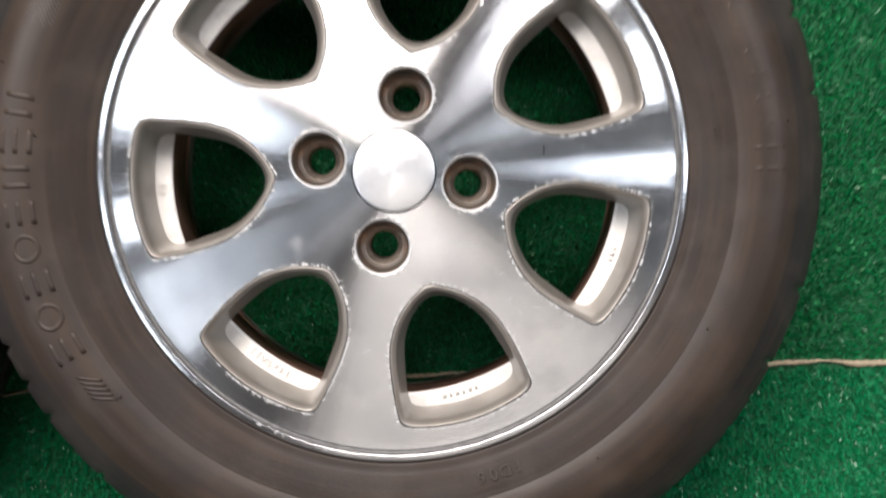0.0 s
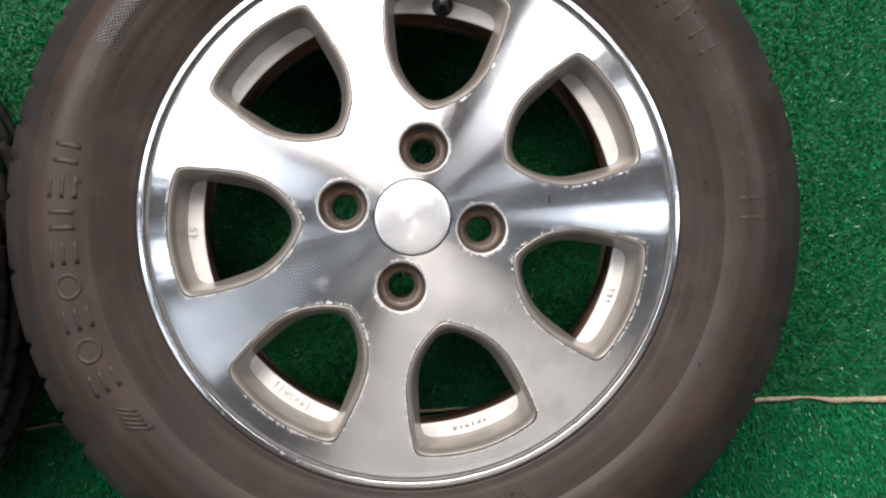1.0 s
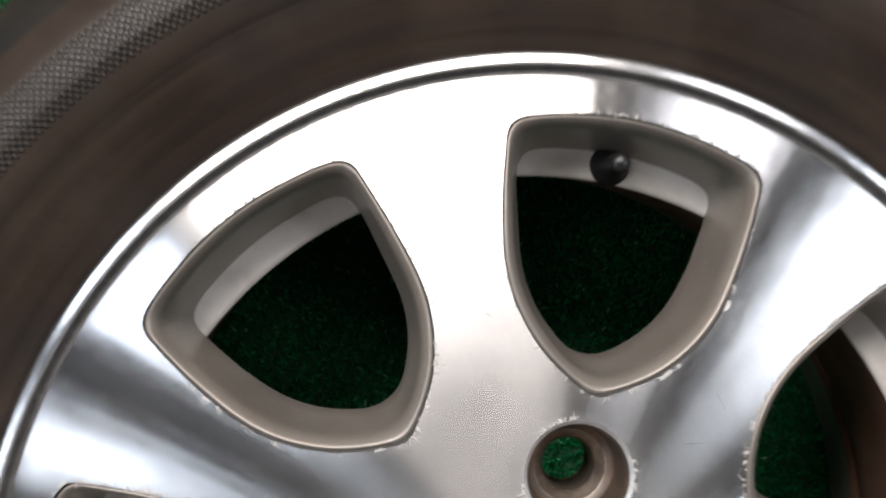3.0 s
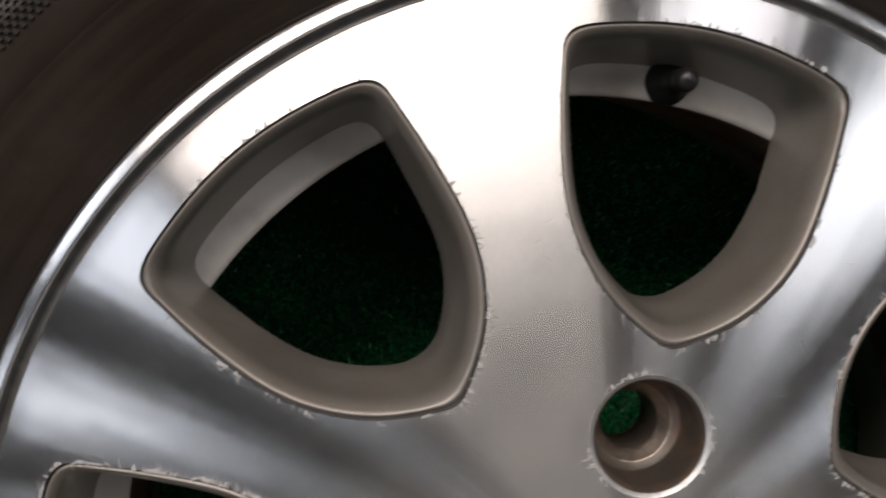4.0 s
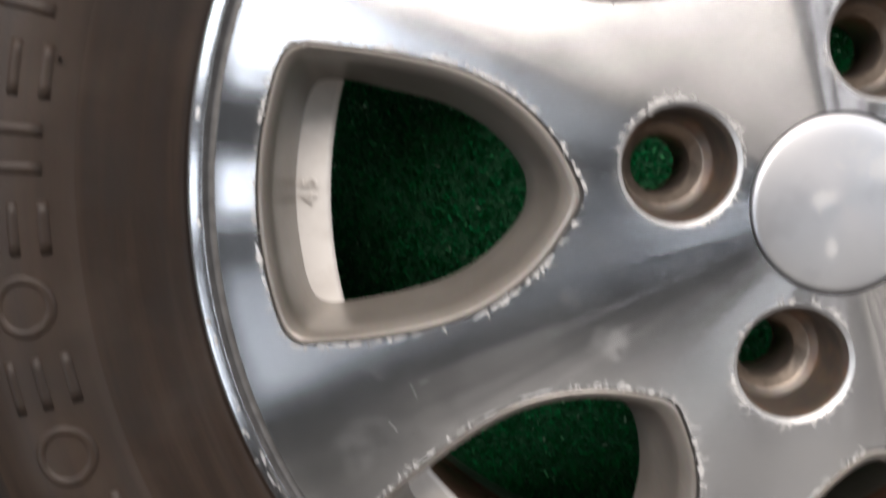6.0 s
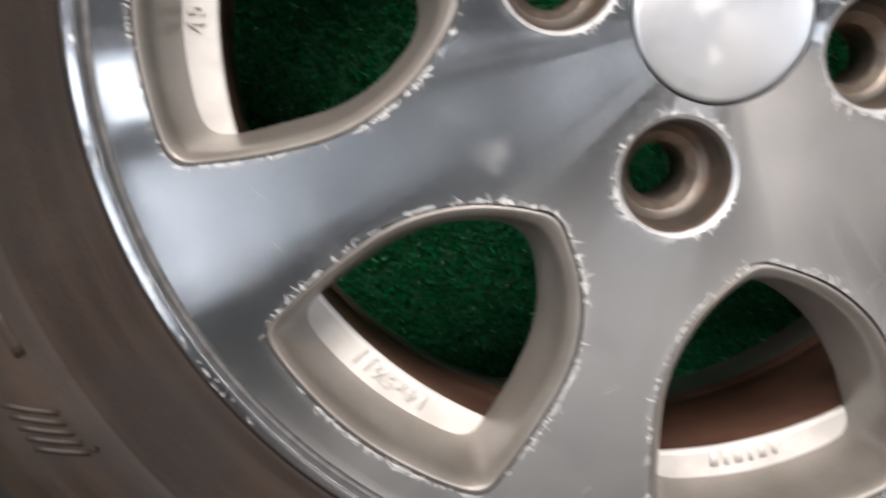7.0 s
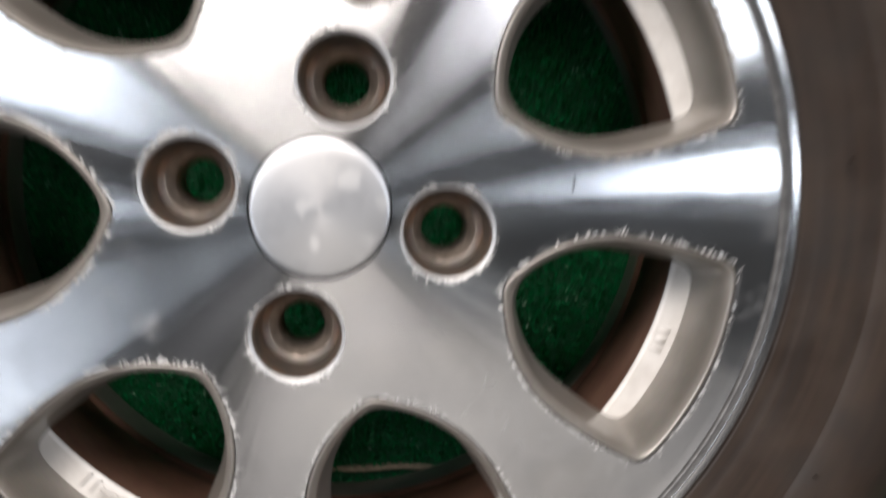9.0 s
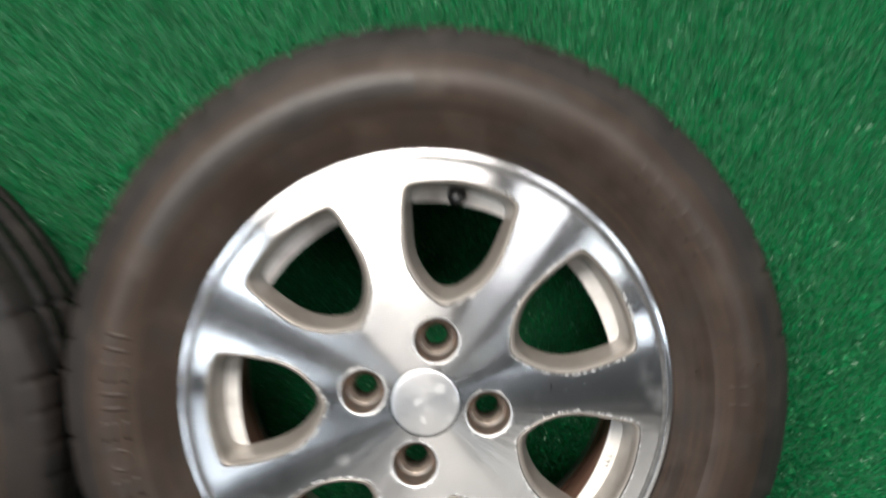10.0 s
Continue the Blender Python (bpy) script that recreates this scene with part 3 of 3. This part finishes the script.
def build_tyre(wheel):
    side = smooth_profile([(0.1970, -0.0205), (0.1978, -0.0140), (0.1986, -0.0112), (0.1998, -0.0099), (0.2018, -0.0092), (0.2036, -0.0086), (0.2053, -0.0079), (0.2080, -0.0067), (0.2200, -0.0024), (0.2252, -0.0008), (0.2272, -0.0001), (0.2280, 0.0001)], 3)
    band = len(side)
    side += smooth_profile([(0.2284, 0.0003), (0.2310, 0.0018), (0.2360, 0.0038), (0.2430, 0.0053), (0.2500, 0.0052), (0.2570, 0.0036), (0.2640, 0.0002), (0.2712, -0.0041), (0.2790, -0.0089), (0.2872, -0.0146), (0.2938, -0.0206)], 4)
    shoulder_from = len(side)
    side += [(0.2957, -0.0240), (0.2975, -0.0285), (0.2988, -0.0330), (0.2996, -0.0380), (0.3002, -0.0430)]
    shoulder_to = len(side)
    tread = [(0.3006, -0.0480), (0.2935, -0.0490), (0.2935, -0.0570), (0.3012, -0.0580), (0.3018, -0.0760), (0.2945, -0.0770), (0.2945, -0.0850)]
    half = side + tread
    mirror = [(r, -0.172 - z) for r, z in half[::-1]]
    prof = half + mirror
    per, n = 8, 8 * 67

    def shift(i, j, r, z):
        # cross grooves cut into the shoulders and over the tread, of uneven depth
        if shoulder_from - 7 <= j < shoulder_from and i % per == 0:
            worn = 0.5 + 0.5 * math.sin(1.7 * (i // per) + 2.0 * math.sin(0.9 * (i // per)))
            return r - 0.0020 * worn * (j - shoulder_from + 8) / 7, z - 0.0036 * worn * (j - shoulder_from + 8) / 7
        if shoulder_from <= j < len(prof) - shoulder_from and i % per == 0:
            worn = 0.5 + 0.5 * math.sin(1.7 * (i // per) + 2.0 * math.sin(0.9 * (i // per)))
            return r - 0.0014 - 0.0036 * worn, z - 0.0010
        return r, z

    v, f = revolve(prof, n, shift)
    tyre = mesh_object("tyre", v, [q[::-1] for q in f], RUBBER, wheel, label="worn brown-black rubber tyre with raised sidewall marks")
    tyre.data.materials.append(RUBBER_DARK)
    tyre.data.materials.append(RUBBER_TREAD)
    k = len(prof) - 1
    for i, poly in enumerate(tyre.data.polygons):
        if i % k < band or i % k >= k - band:
            poly.material_index = 1
        elif shoulder_from - 13 <= i % k < k - shoulder_from + 13:
            poly.material_index = 2
    return tyre


def glyph(ch, size, depth, mat, parent, name, label):
    """One raised character of the built-in font, as a mesh."""
    cu = bpy.data.curves.new("glyph", "FONT")
    cu.body, cu.size, cu.extrude = ch, size, depth
    cu.align_x, cu.align_y = "CENTER", "CENTER"
    tmp = new("glyph", cu)
    bpy.context.view_layer.update()
    me = bpy.data.meshes.new_from_object(tmp.evaluated_get(bpy.context.evaluated_depsgraph_get()))
    bpy.data.objects.remove(tmp)
    me.name = name
    me.materials.clear()
    me.materials.append(mat)
    ob = new(name, me)
    ob.parent = parent
    return tagged(ob, label)


def sidewall_z(r):
    """Height of the sidewall over the lettering band."""
    return float(np.interp(r, [0.2289, 0.231, 0.236, 0.243, 0.250, 0.257, 0.264, 0.271, 0.278], [0.0005, 0.0018, 0.0038, 0.0053, 0.0052, 0.0036, 0.0002, -0.0044, -0.0098]))


def raised_bar(bm, r0, a0, r1, a1, width, height=0.0008):
    """A low raised bar on the sidewall between two polar places."""
    steps = max(3, int(math.hypot(r1 - r0, 0.25 * (a1 - a0)) / 0.004))
    rows = []
    for i in range(steps + 1):
        t = i / steps
        r, a = r0 + (r1 - r0) * t, a0 + (a1 - a0) * t
        dr, da = (r1 - r0), (a1 - a0) * r
        ln = math.hypot(dr, da)
        nr, na = -da / ln * width / 2, dr / ln * width / 2
        ring = []
        for s, h in ((-1, -0.0004), (-0.65, height), (0.65, height), (1, -0.0004)):
            rr = r + nr * s
            ring.append(bm.verts.new(at(rr, a + na * s / r, sidewall_z(rr) + h)))
        rows.append(ring)
    for p, q in zip(rows, rows[1:]):
        for j in range(3):
            bm.faces.new((p[j], p[j + 1], q[j + 1], q[j]))
    for end in (rows[0], rows[-1]):
        bm.faces.new(end)


def raised_ring(bm, r, a, rad_r, rad_a, width, height=0.0008):
    n, rows = 28, []
    for i in range(n):
        t = 2 * math.pi * i / n
        ring = []
        for s, h in ((-1, -0.0004), (-0.6, height), (0.6, height), (1, -0.0004)):
            rr = r + (rad_r + s * width / 2) * math.cos(t)
            ring.append(bm.verts.new(at(rr, a + (rad_a + s * width / 2) * math.sin(t) / r, sidewall_z(rr) + h)))
        rows.append(ring)
    for i in range(n):
        p, q = rows[i], rows[(i + 1) % n]
        for j in range(3):
            bm.faces.new((p[j], p[j + 1], q[j + 1], q[j]))


def emboss(tyre, name, shapes, label):
    """One raised plain mark of the sidewall."""
    bm = bmesh.new()
    for shape in shapes:
        if shape[0] == "bar":
            raised_bar(bm, *shape[1:])
        else:
            raised_ring(bm, *shape[1:])
    part(name, bm, RUBBER, tyre, label)


def sidewall_marks(tyre):
    # a row of eight large plain marks where the maker's name stands
    lo, hi, w = 0.2365, 0.2535, 0.0038
    for i in range(8):
        a = radians(-119.8 + 44.0 * (i + 0.5) / 8)
        half = radians(1.9)
        if i in (1, 3):
            shapes = [("ring", (lo + hi) / 2, a, 0.0078, 0.0082, w)]
        elif i % 2:
            shapes = [("bar", lo, a - half * 0.7, hi, a - half * 0.7, w * 1.2), ("bar", lo, a + half * 0.7, hi, a + half * 0.7, w * 1.2)]
        else:
            shapes = [("bar", lo, a - half, lo, a + half, w), ("bar", (lo + hi) / 2, a - half, (lo + hi) / 2, a + half, w), ("bar", hi, a - half, hi, a + half, w)]
        emboss(tyre, "raised_mark", shapes, "large raised rubber mark")
    # the fainter row on the other side
    lo, hi, w = 0.2375, 0.2580, 0.0048
    for i in range(7):
        a = radians(41.0 + 52.0 * (i + 0.5) / 7)
        half = radians(2.1)
        if i in (3, 4, 5):
            shapes = [("ring", (lo + hi) / 2, a, 0.0090, 0.0088, w, 0.00012)]
        else:
            shapes = [("bar", lo, a - half * 0.8, hi, a - half * 0.8, w, 0.0002), ("bar", lo, a + half * 0.8, hi, a + half * 0.8, w, 0.0002)]
        emboss(tyre, "raised_mark", shapes, "worn raised rubber mark")
    # slanted wear bars
    for i in range(5):
        a = radians(-124.1 - 0.97 * i)
        emboss(tyre, "slanted_bar", [("bar", 0.2366, a, 0.2490, a + radians(2.6), 0.0022)], "thin slanted moulded bar")
    # small code near the bead
    tilt = radians(20)
    for i, ch in enumerate("FD06"):
        ob = glyph(ch, 0.0112, 0.0010, RUBBER, tyre, "raised_character", "small raised code character")
        a = radians(158.9 + 2.25 * i)
        ob.location = at(0.2150, a, -0.0033)
        ob.rotation_euler = (tilt, 0, -a)
    # knurled band of tiny raised studs
    verts, faces = [], []
    rows, cols, cell = 12, 208, 0.0015
    for j in range(rows):
        for i in range(j % 2, cols, 2):
            fade = min(1.0, (i + 1) / 30, (cols - i) / 30)
            r, a = 0.2385 + cell * j, radians(-67) + cell * i / 0.247
            w, h, b = cell * 0.54, 0.0009 * fade, len(verts)
            for dr, da in ((-w, -w), (w, -w), (w, w), (-w, w)):
                verts.append(at(r + dr, a + da / r, sidewall_z(r + dr) - 0.0001))
            for dr, da in ((-w, -w), (w, -w), (w, w), (-w, w)):
                verts.append(at(r + dr * 0.8, a + da * 0.8 / r, sidewall_z(r + dr) + h))
            faces += [(b + 4, b + 7, b + 6, b + 5)] + [(b + q, b + 4 + q, b + 4 + (q + 1) % 4, b + (q + 1) % 4) for q in range(4)]
    studs = len(faces)
    # black sheet that paints the shade between the studs
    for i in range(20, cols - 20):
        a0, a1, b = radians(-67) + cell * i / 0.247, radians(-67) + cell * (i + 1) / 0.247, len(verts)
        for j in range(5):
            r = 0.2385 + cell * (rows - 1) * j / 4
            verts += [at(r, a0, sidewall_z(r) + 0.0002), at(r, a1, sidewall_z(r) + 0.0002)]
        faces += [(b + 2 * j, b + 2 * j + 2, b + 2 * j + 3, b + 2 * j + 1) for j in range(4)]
    ob = mesh_object("knurled_band", verts, faces, RUBBER_KNURL_SHEEN, tyre, smooth=False, label="finely knurled sidewall band with painted sheen and dark gaps")
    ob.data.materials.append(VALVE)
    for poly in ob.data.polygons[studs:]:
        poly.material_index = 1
    tagged(ob, kind="stuff")
    # fine spew pips
    for i, (r, deg) in enumerate(((0.2335, -83), (0.2345, -128), (0.262, -73), (0.233, 50), (0.252, 55), (0.2335, 118), (0.214, 84), (0.262, 84), (0.235, 146), (0.234, -60), (0.236, 20), (0.25, -20))):
        bm = bmesh.new()
        bmesh.ops.create_cone(bm, cap_ends=True, segments=8, radius1=0.0007, radius2=0.0004, depth=0.0030)
        ob = part("spew_pip", bm, RUBBER_DARK, tyre, "tiny rubber moulding pip")
        ob.location = at(r, radians(deg), sidewall_z(max(r, 0.228)) + 0.0008)


def etched_patches(wheel):
    """Pale ragged patches where the lacquer has lifted, most of them along the openings."""
    rng = random.Random(23)
    verts, faces = [], []

    def patch(x, y, way, long, wide, lift=0.0):
        base, n = len(verts), 18
        verts.append((x, y, face_z(math.hypot(x, y)) + 0.00011 + lift))
        p1, p2 = rng.uniform(0, 6.3), rng.uniform(0, 6.3)
        for i in range(n):
            t = 2 * math.pi * i / n
            k = 1 + 0.28 * math.sin(2 * t + p1) + 0.20 * math.sin(5 * t + p2) + rng.uniform(-0.12, 0.12)
            du, dv = long * k * math.cos(t), wide * k * math.sin(t)
            px, py = x + du * math.cos(way) - dv * math.sin(way), y + du * math.sin(way) + dv * math.cos(way)
            verts.append((px, py, face_z(math.hypot(px, py)) + 0.00004 + lift))
        for i in range(n):
            faces.append((base, base + 1 + i, base + 1 + (i + 1) % n))

    for k, amount in enumerate((4, 14, 18, 16, 24, 22, 5)):
        for _ in range(amount):
            th = rng.uniform(-math.pi, math.pi)
            wide = rng.uniform(0.0003, 0.0008)
            ends = []
            for d in (-0.01, 0.01):
                rho = rho_top(th + d) + wide * 1.1
                r, a = window_point(k, UC + rho * math.cos(th + d), rho * math.sin(th + d))
                ends.append(at(r, a, 0))
            way = math.atan2(ends[1][1] - ends[0][1], ends[1][0] - ends[0][0])
            patch((ends[0][0] + ends[1][0]) / 2, (ends[0][1] + ends[1][1]) / 2, way, rng.uniform(0.0008, 0.0024), wide)
    # mottled stretch of the lip
    for _ in range(16):
        r, a = rng.uniform(0.1940, 0.1966), radians(rng.gauss(-122, 24))
        x, y, _ = at(r, a, 0)
        patch(x, y, -a, rng.uniform(0.0006, 0.0024), rng.uniform(0.0002, 0.0006), 0.0023)
    ob = mesh_object("edge_etching", verts, faces, ETCHED, wheel, label="pale etched patches in the machined face")
    tagged(ob, kind="stuff")


def hairlines(wheel):
    """Fine bright scratches left by handling."""
    rng = random.Random(31)
    verts, faces = [], []
    for _ in range(30):
        r, a = rng.uniform(0.074, 0.183), PSI + (rng.randrange(7) + 0.5) * 2 * math.pi / 7 + rng.gauss(0, 0.06)
        if r > 0.16:
            a = PSI + (rng.randrange(7) + 0.5) * 2 * math.pi / 7 + rng.gauss(0, 0.03)
        x, y, _ = at(r, a, 0)
        way, long, w = rng.uniform(0, math.pi), rng.uniform(0.002, 0.007), rng.uniform(0.00003, 0.00007)
        bend = rng.gauss(0, 0.06)
        rows = []
        for i in range(6):
            nx, ny = -math.sin(way) * w, math.cos(way) * w
            z = face_z(math.hypot(x, y)) + 0.00007
            rows.append(len(verts))
            verts.extend([(x + nx, y + ny, z), (x - nx, y - ny, z)])
            x, y = x + math.cos(way) * long / 5, y + math.sin(way) * long / 5
            way += bend
        for p, q in zip(rows, rows[1:]):
            faces.append((p, p + 1, q + 1, q))
    ob = mesh_object("hairline_scratching", verts, faces, HAIRLINE, wheel, label="fine bright handling scratches in the metal")
    tagged(ob, kind="stuff")


def corrosion(wheel):
    """White thread-like corrosion creeping from the painted edges over the bare metal."""
    rng = random.Random(11)
    verts, faces = [], []

    def thread(r, a, out_r, out_a, lift=0.0):
        x, y, _ = at(r, a, 0)
        ox, oy, _ = at(r + out_r, a + out_a, 0)
        way = math.atan2(oy - y, ox - x)
        if rng.random() < 0.40:
            length, w = rng.uniform(0.0007, 0.0021), rng.uniform(0.00035, 0.00085)
            way += rng.gauss(0, 0.4)
            curl = rng.gauss(0, 0.25)
        else:
            length, w = rng.uniform(0.0016, 0.0042), rng.uniform(0.00019, 0.00032)
            way += rng.gauss(0, 0.6)
            curl = rng.gauss(0, 0.6)
        rows = []
        for i in range(6):
            t = i / 5
            hw = w * (1.0 - 0.85 * t) * rng.uniform(0.7, 1.2)
            nx, ny = -math.sin(way) * hw, math.cos(way) * hw
            z = face_z(math.hypot(x, y)) + 0.00008 + lift
            b = len(verts)
            verts.extend([(x + nx, y + ny, z), (x, y, z + 0.00016), (x - nx, y - ny, z)])
            rows.append(b)
            x += math.cos(way) * length / 5
            y += math.sin(way) * length / 5
            way += curl + rng.gauss(0, 0.35)
        for p, q in zip(rows, rows[1:]):
            faces.append((p, p + 1, q + 1, q))
            faces.append((p + 1, p + 2, q + 2, q + 1))

    for k, amount in enumerate((60, 130, 150, 150, 200, 200, 70)):
        # clustered round the outline
        spots = [rng.uniform(-math.pi, math.pi) for _ in range(22)]
        for _ in range(amount):
            th = rng.choice(spots) + rng.gauss(0, 0.20)
            rho = rho_top(th) + rng.uniform(-0.0002, 0.0002)
            u, v = UC + rho * math.cos(th), rho * math.sin(th)
            r, a = window_point(k, u, v)
            u2, v2 = UC + (rho + 0.001) * math.cos(th), (rho + 0.001) * math.sin(th)
            r2, a2 = window_point(k, u2, v2)
            thread(r, a, r2 - r, a2 - a)
    for k, amount in enumerate((36, 60, 90, 90)):
        spots = [rng.uniform(0, 2 * math.pi) for _ in range(9)]
        for _ in range(amount):
            th = rng.choice(spots) + rng.gauss(0, 0.22)
            rho = LUG_HOLE + rng.uniform(-0.0001, 0.0002)
            u, v = LUG_R + rho * math.cos(th), rho * math.sin(th)
            r, a = math.hypot(u, v), PSI + k * math.pi / 2 + math.atan2(v, u)
            u, v = LUG_R + (rho + 0.001) * math.cos(th), (rho + 0.001) * math.sin(th)
            thread(r, a, math.hypot(u, v) - r, PSI + k * math.pi / 2 + math.atan2(v, u) - a)
    # pits along the worn stretch of the lip
    for _ in range(14):
        thread(rng.uniform(0.1942, 0.1966), radians(rng.gauss(-118, 20)), rng.uniform(-0.0004, 0.0004), 0.004, 0.0020)
    ob = mesh_object("edge_corrosion", verts, faces, CORROSION, wheel, label="white thread-like corrosion along the machined edges")
    tagged(ob, kind="stuff")
    etched_patches(wheel)
    hairlines(wheel)
    # one dark scratch
    bm = bmesh.new()
    prev = None
    for i in range(6):
        t = i / 5
        r, a = 0.0990 + 0.0004 * math.sin(6 * t), radians(81.6 + 4.0 * t)
        w = 0.0005 * (1 - abs(2 * t - 0.8) * 0.6)
        row = [bm.verts.new(at(r + s * w, a, face_z(r) + 0.0001)) for s in (-1, 1)]
        if prev:
            bm.faces.new((prev[0], prev[1], row[1], row[0]))
        prev = row
    part("scratch", bm, VALVE, wheel, "short dark scratch in the metal")


def stamped_text(wheel, text, r, deg, size, z):
    """Cast characters along the ledge, tops outward."""
    pitch = size * 0.62
    for i, ch in enumerate(text):
        ob = glyph(ch, size, 0.0009, LEDGE, wheel, "cast_character", "cast character on the rim ledge")
        a = radians(deg) + (i - (len(text) - 1) / 2) * pitch / r
        ob.location = at(r, a, z)
        ob.rotation_euler = (0, 0, -a)


def stamped_bars(wheel, count, r, deg, size, z):
    for i in range(count):
        a = radians(deg) + (i - (count - 1) / 2) * size * 0.8 / r
        bm = box_bm(size * (0.5 if i % 2 else 0.3), size, 0.0006)
        ob = part("cast_bar", bm, LEDGE, wheel, "small cast bar on the rim ledge")
        ob.location = at(r, a, z)
        ob.rotation_euler = (0, 0, -a)


wheel = build_wheel()
sidewall_marks(build_tyre(wheel))
corrosion(wheel)
LEDGE_TOP = -0.0364
stamped_text(wheel, "45", 0.1634, -92.6, 0.0082, LEDGE_TOP)
stamped_text(wheel, "14x5½JJ", 0.1618, -144.7, 0.0078, LEDGE_TOP)
stamped_bars(wheel, 6, 0.1612, 165.2, 0.0058, LEDGE_TOP)
stamped_bars(wheel, 3, 0.1622, 111.9, 0.0055, LEDGE_TOP)
wheel.matrix_world = pose(0, 0, AXLE_Z)
copy_thing(wheel, pose(WHEEL_2.x, WHEEL_2.y, AXLE_Z, 0, 0, 40))
